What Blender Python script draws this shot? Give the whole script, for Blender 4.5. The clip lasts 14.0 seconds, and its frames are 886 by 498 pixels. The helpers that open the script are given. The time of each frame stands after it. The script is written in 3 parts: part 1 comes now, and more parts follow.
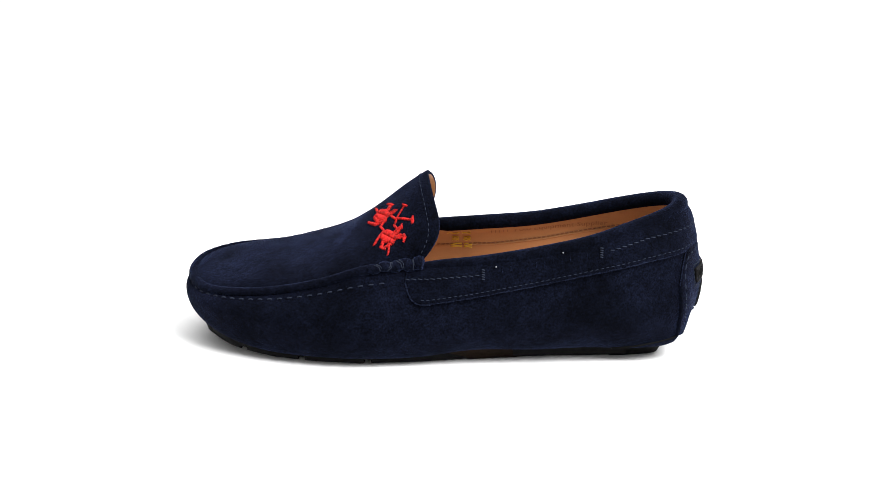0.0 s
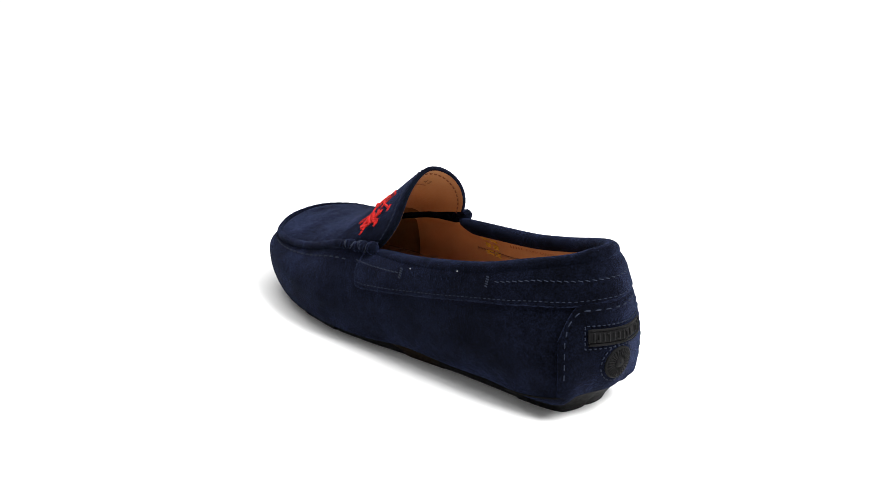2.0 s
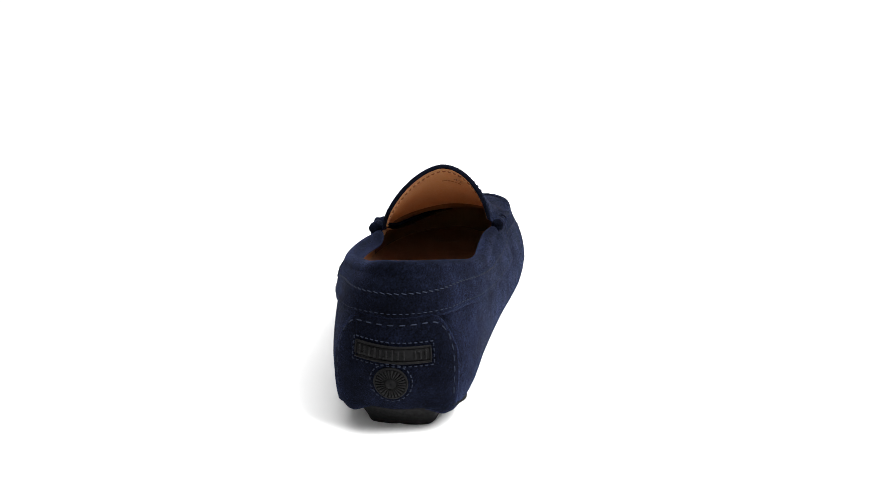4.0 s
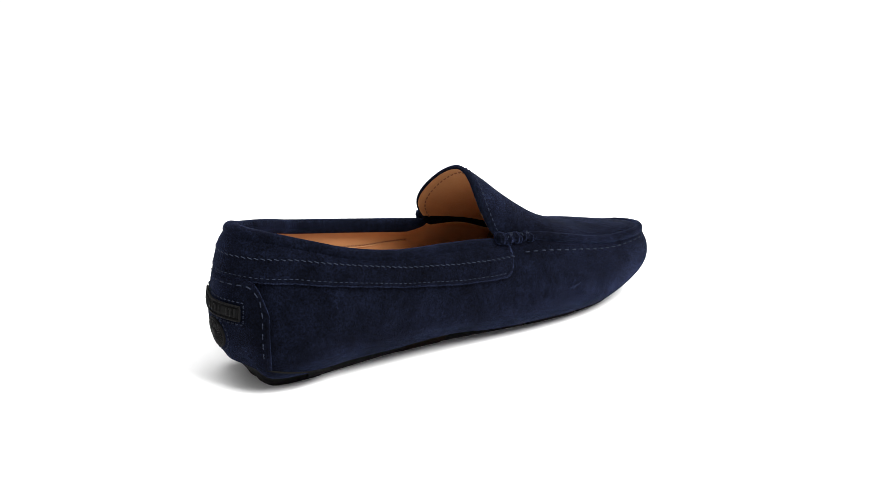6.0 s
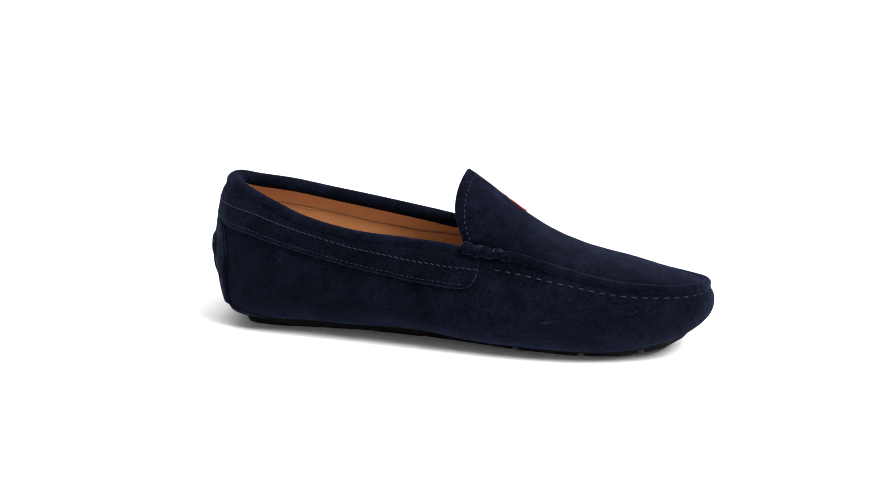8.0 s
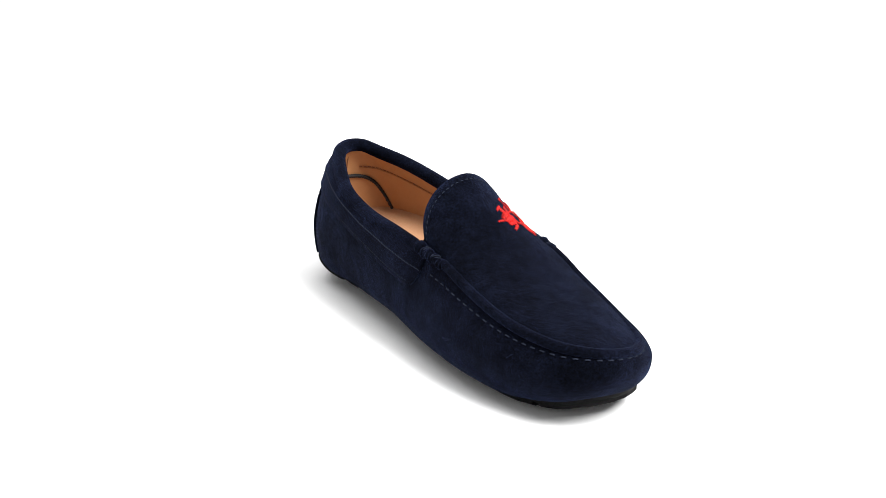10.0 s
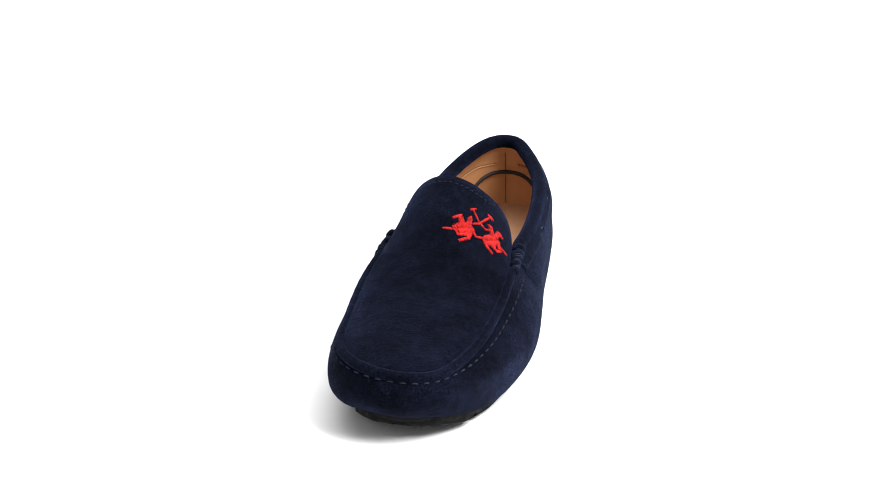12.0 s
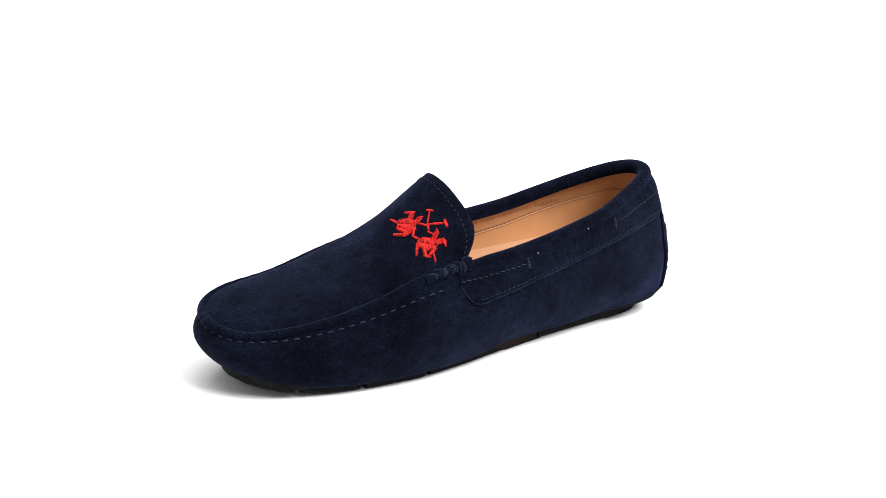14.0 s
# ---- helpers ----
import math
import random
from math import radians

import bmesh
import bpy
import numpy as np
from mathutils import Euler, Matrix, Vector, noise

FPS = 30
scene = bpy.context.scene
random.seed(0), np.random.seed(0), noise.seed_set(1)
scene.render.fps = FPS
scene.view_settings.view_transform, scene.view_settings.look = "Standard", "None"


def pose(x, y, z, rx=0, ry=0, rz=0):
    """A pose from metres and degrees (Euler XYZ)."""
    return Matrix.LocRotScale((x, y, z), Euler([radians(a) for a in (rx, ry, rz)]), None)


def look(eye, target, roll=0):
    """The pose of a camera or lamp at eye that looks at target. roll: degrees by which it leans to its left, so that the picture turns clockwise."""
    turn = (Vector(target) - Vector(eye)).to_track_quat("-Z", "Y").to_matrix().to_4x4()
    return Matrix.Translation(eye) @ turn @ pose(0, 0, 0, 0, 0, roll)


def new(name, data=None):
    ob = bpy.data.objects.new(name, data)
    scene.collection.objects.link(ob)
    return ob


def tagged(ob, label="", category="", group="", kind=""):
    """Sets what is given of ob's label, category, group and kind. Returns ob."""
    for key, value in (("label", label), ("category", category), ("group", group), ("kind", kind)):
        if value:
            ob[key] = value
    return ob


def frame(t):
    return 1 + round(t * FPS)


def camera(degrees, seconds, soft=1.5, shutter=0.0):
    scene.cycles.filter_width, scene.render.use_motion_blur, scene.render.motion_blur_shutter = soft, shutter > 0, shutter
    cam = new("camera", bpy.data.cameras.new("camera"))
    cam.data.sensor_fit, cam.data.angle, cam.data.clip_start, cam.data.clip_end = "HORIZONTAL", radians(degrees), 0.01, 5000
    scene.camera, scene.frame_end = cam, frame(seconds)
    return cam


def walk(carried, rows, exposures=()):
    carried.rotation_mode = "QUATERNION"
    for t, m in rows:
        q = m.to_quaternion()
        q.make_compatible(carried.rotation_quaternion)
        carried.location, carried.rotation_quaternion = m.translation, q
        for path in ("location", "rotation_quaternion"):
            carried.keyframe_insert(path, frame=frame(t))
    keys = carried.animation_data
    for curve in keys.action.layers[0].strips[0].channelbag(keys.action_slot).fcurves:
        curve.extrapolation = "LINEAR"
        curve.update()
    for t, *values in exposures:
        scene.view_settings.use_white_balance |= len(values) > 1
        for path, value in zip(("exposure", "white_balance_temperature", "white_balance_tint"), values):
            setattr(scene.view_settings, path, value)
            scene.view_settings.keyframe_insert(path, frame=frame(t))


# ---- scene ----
S = 0.92                      # shoe units to metres (shoe 0.288 m long)

# Camera: stands still on its tripod in front of the turning shoe.
cam = camera(40.16, 14.0, soft=0.5)
EYE = pose(0, -0.6919 * S, 0.2893 * S, 90 - 18.83, 0.09, 0.24)
walk(cam, [(0, EYE), (14.0, EYE)])

# ---- light: white photo sweep, soft overhead box, key from the right ----
world = bpy.data.worlds.new("studio")
scene.world = world
world.use_nodes = True
world.node_tree.nodes["Background"].inputs[0].default_value = (1.0, 1.0, 1.0, 1)
world.node_tree.nodes["Background"].inputs[1].default_value = 0.48


def softbox(name, eye, target, w, h, watts, colour=(1, 1, 1)):
    data = bpy.data.lights.new(name, "AREA")
    data.shape, data.size, data.size_y, data.energy, data.color = "RECTANGLE", w, h, watts, colour
    ob = new(name, data)
    ob.matrix_world = look(eye, target)
    return ob


softbox("overhead_softbox", (0.1, 0.2, 1.5), (0, 0.05, 0), 2.2, 2.0, 37)
softbox("side_softbox", (0.80, -0.52, 1.18), (0, 0, 0.02), 0.75, 0.75, 46)

# ---- materials ----


def nodes_of(name):
    m = bpy.data.materials.new(name)
    m.use_nodes = True
    return m, m.node_tree.nodes, m.node_tree.links, m.node_tree.nodes["Principled BSDF"]


def noise_node(ns, ls, scale, detail=4.0, rough=0.6):
    co = ns.new("ShaderNodeTexCoord")
    n = ns.new("ShaderNodeTexNoise")
    n.inputs["Scale"].default_value, n.inputs["Detail"].default_value, n.inputs["Roughness"].default_value = scale, detail, rough
    ls.new(co.outputs["Object"], n.inputs["Vector"])
    return n


def ramp(ns, ls, src, stops):
    r = ns.new("ShaderNodeValToRGB")
    els = r.color_ramp.elements
    while len(els) < len(stops):
        els.new(0.5)
    for e, (pos, col) in zip(els, stops):
        e.position, e.color = pos, (*col, 1)
    ls.new(src, r.inputs[0])
    return r.outputs[0]


def mixed(ns, ls, a, b, fac, mode="MULTIPLY"):
    m = ns.new("ShaderNodeMix")
    m.data_type, m.blend_type = "RGBA", mode
    m.inputs[0].default_value = fac
    ls.new(a, m.inputs[6])
    ls.new(b, m.inputs[7])
    return m.outputs[2]


def bumped(ns, ls, b, height, strength, dist):
    n = ns.new("ShaderNodeBump")
    n.inputs["Strength"].default_value, n.inputs["Distance"].default_value = strength, dist
    ls.new(height, n.inputs["Height"])
    ls.new(n.outputs[0], b.inputs["Normal"])


def suede_material(name, dark, light):
    m, ns, ls, b = nodes_of(name)
    broad = ramp(ns, ls, noise_node(ns, ls, 26, 5, 0.7).outputs[0], [(0.40, dark), (0.62, light)])
    brushed = ramp(ns, ls, noise_node(ns, ls, 150, 4, 0.7).outputs[0], [(0.34, (0.7, 0.7, 0.72)), (0.68, (1.32, 1.32, 1.3))])
    nap = noise_node(ns, ls, 950, 4, 0.8)
    speck = ramp(ns, ls, nap.outputs[0], [(0.36, (0.1, 0.1, 0.12)), (0.64, (2.2, 2.2, 2.1))])
    ls.new(mixed(ns, ls, mixed(ns, ls, broad, brushed, 1.0), speck, 1.0), b.inputs["Base Color"])
    b.inputs["Roughness"].default_value = 1.0
    b.inputs["Specular IOR Level"].default_value = 0.03
    patch = ramp(ns, ls, noise_node(ns, ls, 42, 4, 0.6).outputs[0], [(0.36, (0.045, 0.045, 0.045)), (0.68, (0.125, 0.125, 0.125))])
    grit = ramp(ns, ls, noise_node(ns, ls, 1300, 3, 0.8).outputs[0], [(0.34, (0.15, 0.15, 0.15)), (0.66, (1.9, 1.9, 1.9))])
    ls.new(mixed(ns, ls, patch, grit, 1.0), b.inputs["Sheen Weight"])
    b.inputs["Sheen Roughness"].default_value = 0.35
    b.inputs["Sheen Tint"].default_value = (0.27, 0.37, 0.90, 1)
    wave = ns.new("ShaderNodeBump")
    wave.inputs["Strength"].default_value, wave.inputs["Distance"].default_value = 0.5, 0.0025
    ls.new(noise_node(ns, ls, 70, 3, 0.55).outputs[0], wave.inputs["Height"])
    fine = ns.new("ShaderNodeBump")
    fine.inputs["Strength"].default_value, fine.inputs["Distance"].default_value = 0.8, 0.0008
    ls.new(nap.outputs[0], fine.inputs["Height"])
    ls.new(wave.outputs[0], fine.inputs["Normal"])
    ls.new(fine.outputs[0], b.inputs["Normal"])
    return m


def leather_material(name, dark, light, rough=0.5, pore=900):
    m, ns, ls, b = nodes_of(name)
    b.inputs["Specular IOR Level"].default_value = 0.5 if rough < 0.7 else 0.12
    patch = ramp(ns, ls, noise_node(ns, ls, 30, 5).outputs[0], [(0.3, dark), (0.72, light)])
    ls.new(patch, b.inputs["Base Color"])
    grain = noise_node(ns, ls, pore, 3)
    ls.new(ramp(ns, ls, grain.outputs[0], [(0.3, (rough - 0.1,) * 3), (0.7, (rough + 0.12,) * 3)]), b.inputs["Roughness"])
    bumped(ns, ls, b, grain.outputs[0], 0.25, 0.0004)
    return m


def thread_material(name, dark, light):
    m, ns, ls, b = nodes_of(name)
    geo = ns.new("ShaderNodeNewGeometry")
    ls.new(ramp(ns, ls, geo.outputs["Random Per Island"], [(0.0, dark), (0.6, light), (1.0, light)]), b.inputs["Base Color"])
    b.inputs["Roughness"].default_value = 0.55
    b.inputs["Specular IOR Level"].default_value = 0.15
    bumped(ns, ls, b, noise_node(ns, ls, 3000, 2).outputs[0], 0.4, 0.0003)
    return m


SUEDE = suede_material("navy_suede", (0.00085, 0.0012, 0.0029), (0.0021, 0.0029, 0.0071))
SUEDE_EDGE = suede_material("navy_suede_cut_edge", (0.004, 0.0052, 0.0115), (0.007, 0.009, 0.019))
LINING = leather_material("tan_lining_leather", (0.38, 0.185, 0.078), (0.47, 0.235, 0.102), 0.45)
INSOLE = leather_material("tan_insole_leather", (0.33, 0.170, 0.088), (0.39, 0.205, 0.108), 0.55)
RUBBER = leather_material("black_rubber", (0.0011, 0.0011, 0.0014), (0.0024, 0.0024, 0.0029), 0.78, 500)
THREAD = leather_material("navy_thread", (0.009, 0.012, 0.022), (0.021, 0.026, 0.042), 0.9, 2500)
TAN_THREAD = leather_material("brown_thread", (0.15, 0.065, 0.026), (0.24, 0.11, 0.05), 0.6, 2500)
DARK_CORD = leather_material("black_cord", (0.006, 0.006, 0.008), (0.015, 0.014, 0.014), 0.6, 2500)
RED_THREAD = thread_material("red_thread", (0.10, 0.002, 0.002), (0.52, 0.012, 0.010))
GOLD_FOIL = leather_material("gold_foil", (0.55, 0.33, 0.03), (0.7, 0.45, 0.06), 0.35, 1500)
EMBOSS = leather_material("pressed_leather", (0.24, 0.11, 0.044), (0.30, 0.14, 0.058), 0.55)
STAMP = leather_material("faded_ink", (0.10, 0.05, 0.022), (0.15, 0.075, 0.033), 0.6)
# brown lining of the front; the shade inside the toe is mixed into it
VAMP = leather_material("shaded_brown_lining", (0.15, 0.078, 0.033), (0.21, 0.11, 0.046), 0.8, 700)
ARCH = leather_material("brown_leather_arch", (0.006, 0.0035, 0.002), (0.013, 0.0068, 0.0034), 0.8)
RUBBER_WORN = leather_material("worn_black_rubber", (0.0024, 0.0026, 0.0029), (0.0045, 0.0045, 0.005), 0.7, 900)
METAL = leather_material("silver_pin", (0.14, 0.15, 0.17), (0.2, 0.21, 0.23), 0.4, 900)
PAPER = leather_material("white_sweep", (0.86, 0.86, 0.86), (0.88, 0.88, 0.88), 0.85, 200)

# ---- setting: seamless white sweep ----


def mesh_of(name, verts, faces, material, smooth=True):
    me = bpy.data.meshes.new(name)
    me.from_pydata([tuple(v) for v in verts], [], faces)
    me.materials.append(material)
    if smooth:
        me.polygons.foreach_set("use_smooth", [True] * len(me.polygons))
    me.update()
    return me


def make_sweep():
    prof = [(-3.0, 0.0), (1.6, 0.0)]
    prof += [(1.6 + 0.9 * math.sin(a), 0.9 - 0.9 * math.cos(a)) for a in np.linspace(0, math.pi / 2, 14)[1:]]
    prof += [(2.5, 3.2)]
    xs = np.linspace(-4, 4, 9)
    verts = [(x, y, z) for y, z in prof for x in xs]
    n = len(xs)
    faces = [(i * n + j, i * n + j + 1, (i + 1) * n + j + 1, (i + 1) * n + j) for i in range(len(prof) - 1) for j in range(n - 1)]
    ob = new("backdrop", mesh_of("backdrop", verts, faces, PAPER))
    ob["kind"] = "structure"
    tagged(ob, "seamless white photo sweep under and behind the shoe", "backdrop", kind="structure")


make_sweep()

# ---- shoe form: three closed guide lines (heel, left side, toe, right side) ----
# x runs from heel to toe, y to the wearer's left, z up from the table.
MID = [(0.0038, -0.0006, 0.0420), (0.0088, 0.0166, 0.0410), (0.0172, 0.0298, 0.0360), (0.0405, 0.0368, 0.0330), (0.0700, 0.0403, 0.0320), (0.0999, 0.0427, 0.0300),
       (0.1349, 0.0452, 0.0280), (0.1678, 0.0488, 0.0270), (0.1999, 0.0515, 0.0260), (0.2299, 0.0484, 0.0260), (0.2591, 0.0409, 0.0260), (0.2859, 0.0291, 0.0270),
       (0.3034, 0.0141, 0.0290), (0.3110, -0.0061, 0.0305), (0.3086, -0.0250, 0.0295), (0.2938, -0.0416, 0.0275), (0.2618, -0.0516, 0.0260), (0.2310, -0.0557, 0.0260),
       (0.2000, -0.0556, 0.0260), (0.1699, -0.0526, 0.0270), (0.1349, -0.0484, 0.0280), (0.0999, -0.0446, 0.0300), (0.0699, -0.0420, 0.0320), (0.0398, -0.0388, 0.0330),
       (0.0182, -0.0304, 0.0360), (0.0090, -0.0168, 0.0410)]
TOP = [(0.0140, -0.0005, 0.0916), (0.0176, 0.0101, 0.0906), (0.0285, 0.0182, 0.0867), (0.0476, 0.0270, 0.0819), (0.0697, 0.0335, 0.0759), (0.0999, 0.0365, 0.0698),
       (0.1330, 0.0363, 0.0639), (0.1661, 0.0327, 0.0590), (0.1962, 0.0346, 0.0550), (0.2237, 0.0329, 0.0460), (0.2517, 0.0289, 0.0395), (0.2773, 0.0221, 0.0360),
       (0.2958, 0.0126, 0.0355), (0.3060, -0.0049, 0.0386), (0.3025, -0.0246, 0.0418), (0.2852, -0.0383, 0.0438), (0.2538, -0.0430, 0.0463), (0.2218, -0.0445, 0.0538),
       (0.1952, -0.0424, 0.0602), (0.1684, -0.0404, 0.0632), (0.1332, -0.0392, 0.0663), (0.0999, -0.0390, 0.0693), (0.0695, -0.0360, 0.0756), (0.0475, -0.0288, 0.0823),
       (0.0290, -0.0200, 0.0880), (0.0180, -0.0112, 0.0908)]
LOW = [(0.0160, -0.0004, 0.0130), (0.0200, 0.0132, 0.0122), (0.0262, 0.0182, 0.0085), (0.0425, 0.0213, 0.0068), (0.0701, 0.0232, 0.0068), (0.1002, 0.0260, 0.0060),
       (0.1351, 0.0312, 0.0072), (0.1679, 0.0376, 0.0045), (0.2000, 0.0415, 0.0045), (0.2278, 0.0393, 0.0045), (0.2556, 0.0344, 0.0055), (0.2785, 0.0268, 0.0095),
       (0.2938, 0.0150, 0.0138), (0.3018, -0.0030, 0.0155), (0.2948, -0.0216, 0.0140), (0.2812, -0.0328, 0.0098), (0.2571, -0.0392, 0.0055), (0.2296, -0.0402, 0.0045),
       (0.2008, -0.0373, 0.0045), (0.1697, -0.0309, 0.0045), (0.1365, -0.0243, 0.0072), (0.1007, -0.0208, 0.0060), (0.0703, -0.0212, 0.0068), (0.0426, -0.0213, 0.0068),
       (0.0258, -0.0196, 0.0085), (0.0190, -0.0141, 0.0122)]
MID, TOP, LOW = np.array(MID), np.array(TOP), np.array(LOW)
N = len(MID)
PIVOT = np.array([0.1520, -0.0121, 0.0])      # where the turning axis meets the table
END_L, TOE, END_R = 7.0, 13.0, 19.0           # guide numbers: front ends of the opening, and the toe


def guide(P, s):
    """Smooth closed line through the guide points, at the guide numbers s."""
    s = np.asarray(s, float) % N
    i = np.floor(s).astype(int)
    u = (s - i)[..., None]
    a, b, c, d = P[(i - 1) % N], P[i % N], P[(i + 1) % N], P[(i + 2) % N]
    return b + 0.5 * u * (c - a + u * (2 * a - 5 * b + 4 * c - d + u * (3 * (b - c) + d - a)))


def wall(s, h):
    """A point of the upper's side: h 0 at the sole, 1 at the widest line, 2 at the top."""
    s, h = np.broadcast_arrays(np.asarray(s, float), np.asarray(h, float))
    lo, mi, to = guide(LOW, s), guide(MID, s), guide(TOP, s)
    a = np.clip(h, 0, 1)[..., None] * math.pi / 2
    b = np.clip(h - 1, 0, 1.01)[..., None]
    power = 1.55 + 0.5 * np.clip((mi[..., :1] - 0.035) / 0.03, 0, 1) * np.clip((0.18 - mi[..., :1]) / 0.04, 0, 1)   # fuller quarters
    power = power + 0.9 * np.clip((mi[..., :1] - 0.23) / 0.05, 0, 1)
    p = mi + (to - mi) * b ** power
    p[..., 2:] = mi[..., 2:] + (to - mi)[..., 2:] * b
    sides = np.clip((np.abs(mi[..., 1:2]) - 0.012) / 0.016, 0, 1)
    full = 1 - 0.55 * np.clip((0.07 - mi[..., :1]) / 0.05, 0, 1) * sides      # straighter beside the heel
    full = full + 0.35 * np.clip((0.03 - mi[..., :1]) / 0.02, 0, 1) * (1 - sides)
    full = full + 0.6 * np.clip((mi[..., :1] - 0.245) / 0.05, 0, 1)          # tucked in below the toe
    q = lo + (mi - lo) * np.sin(a) ** full
    q[..., 2:] = lo[..., 2:] + (mi - lo)[..., 2:] * (1 - np.cos(a))
    return np.where((h <= 1)[..., None], q, p)


def outward(s, h):
    """The upper's outward normal."""
    e = 1e-3
    du = wall(np.asarray(s) + e, h) - wall(np.asarray(s) - e, h)
    h2 = np.clip(h, 0.02, 1.98)
    dv = wall(s, h2 + e * 10) - wall(s, h2 - e * 10)
    n = np.cross(dv, du)
    return n / np.maximum(np.linalg.norm(n, axis=-1, keepdims=True), 1e-9)


def height_at(s, z):
    """The h at which the upper has the height z."""
    mi, to = guide(MID, s)[..., 2], guide(TOP, s)[..., 2]
    lo = guide(LOW, s)[..., 2]
    up = 1 + (z - mi) / (to - mi)
    down = np.arccos(np.clip(1 - (z - lo) / (mi - lo), -1, 1)) / (math.pi / 2)
    return np.where(z >= mi, up, down)


CROWN_X = [.150, .164, .172, .18, .19, .20, .21, .22, .235, .25, .27, .29, .30, .305]
CROWN_Z = [0.1066, 0.1050, 0.0995, 0.0932, 0.0844, 0.0763, 0.0688, 0.0632, 0.0569, 0.0531, 0.0496, 0.0454, 0.0424, 0.0399]


def apron(r, v):
    """The top panel: r 0 at the toe, 1 at the end of the tongue; v -1 on the left seam, 1 on the right one."""
    r, v = np.broadcast_arrays(np.asarray(r, float), np.asarray(v, float))
    le, ri = guide(TOP, TOE - (TOE - END_L) * r), guide(TOP, TOE + (END_R - TOE) * r)
    chord = (le + ri) / 2
    up = np.clip((r - 0.45) / 0.4, 0, 1)
    back = np.clip((r - 0.75) / 0.25, 0, 1) ** 2
    mid = chord.copy()
    mid[..., 1] -= 0.0035 * up
    n = np.where(v < 0, 2.2 - 0.95 * up + 0.45 * back, 2.2 - 0.62 * up + 0.38 * back)
    w = np.abs(np.sin(v * math.pi / 2)) ** (2 / n)
    rise = np.abs(np.cos(v * math.pi / 2)) ** (2 / n)
    end = np.where((v < 0)[..., None], le, ri)
    p = mid + (end - mid) * w[..., None]
    p[..., 1] -= (p[..., 1] - mid[..., 1]) * 0.08 * back
    p[..., 2] += (np.interp(chord[..., 0], CROWN_X, CROWN_Z) - mid[..., 2]) * rise
    p[..., 0] -= back * (0.003 * (1 - np.abs(v)) + 0.0066 * np.sin(math.pi * np.abs(v) ** 1.5) + 0.0030 * np.exp(-((np.minimum(v, 0) + 0.68) / 0.20) ** 2))
    return p


def apron_normal(r, v):
    e = 2e-3
    n = np.cross(apron(r, v + e) - apron(r, v - e), apron(np.asarray(r) + e, v) - apron(np.asarray(r) - e, v))
    n = n / np.maximum(np.linalg.norm(n, axis=-1, keepdims=True), 1e-9)
    return np.where(n[..., 2:] < 0, -n, n)


# ---- mesh helpers in shoe units ----
shoe = new("loafer")
tagged(shoe, "navy suede driving loafer, tan leather lining, red embroidery on the tongue", "shoe")


def part(name, verts, faces, material, parent=None, label="", smooth=True):
    """One mesh under the shoe or under one of its parts."""
    v = (np.asarray(verts, float).reshape(-1, 3) - PIVOT) * S
    ob = new(name, mesh_of(name, v, faces, material, smooth))
    ob.parent = parent or shoe
    if label:
        ob["label"] = label
    return ob


def grid_faces(n, m, loop=False, base=0, flip=False):
    out = []
    for i in range(n if loop else n - 1):
        k = (i + 1) % n
        for j in range(m - 1):
            q = (base + i * m + j, base + k * m + j, base + k * m + j + 1, base + i * m + j + 1)
            out.append(q[::-1] if flip else q)
    return out


def sheet(name, P, material, loop=False, label="", parent=None, flip=False):
    n, m = P.shape[:2]
    return part(name, P, grid_faces(n, m, loop, flip=flip), material, parent, label)


def tube(P, radius, sides=6, closed=False, squash=None):
    """Vertices and faces of a round cord along P; radius may vary."""
    P = np.asarray(P, float)
    n = len(P)
    t = np.roll(P, -1, 0) - np.roll(P, 1, 0) if closed else np.gradient(P, axis=0)
    t /= np.maximum(np.linalg.norm(t, axis=1, keepdims=True), 1e-9)
    up = np.array([0.05, 0.03, 1.0])
    a = np.cross(t, up)
    a /= np.maximum(np.linalg.norm(a, axis=1, keepdims=True), 1e-9)
    b = np.cross(t, a)
    rad = np.broadcast_to(np.asarray(radius, float), (n,))
    an = np.linspace(0, 2 * math.pi, sides, endpoint=False)
    k = squash or 1.0
    V = P[:, None] + rad[:, None, None] * (np.cos(an)[None, :, None] * a[:, None] + k * np.sin(an)[None, :, None] * b[:, None])
    F = []
    for i in range(n if closed else n - 1):
        q = (i + 1) % n
        for j in range(sides):
            w = (j + 1) % sides
            F.append((i * sides + j, i * sides + w, q * sides + w, q * sides + j))
    if not closed:
        F += [tuple(range(sides))[::-1], tuple((n - 1) * sides + j for j in range(sides))]
    return V.reshape(-1, 3), F


def joined(pieces):
    V, F, k = [], [], 0
    for v, f in pieces:
        V.append(v)
        F += [tuple(i + k for i in q) for q in f]
        k += len(v)
    return np.concatenate(V), F


def stitches(P, nrm, length, gap, radius, lift=0.0003, tilt=0.0):
    """Short thread stitches along the line P, lying on the surface with the normals nrm."""
    P, nrm = np.asarray(P), np.asarray(nrm)
    d = np.concatenate([[0], np.cumsum(np.linalg.norm(np.diff(P, axis=0), axis=1))])
    out = []
    for a in np.arange(gap / 2, d[-1] - length, length + gap):
        q = np.linspace(a, a + length, 4)
        line = np.stack([np.interp(q, d, P[:, k]) for k in range(3)], 1)
        no = np.stack([np.interp(q, d, nrm[:, k]) for k in range(3)], 1)
        line = line + no * (lift + np.array([-0.4, 0.6, 0.6, -0.4])[:, None] * radius)
        line[:, 2] += tilt * np.array([-1, -.4, .4, 1])
        out.append(tube(line, radius, 5))
    return joined(out)


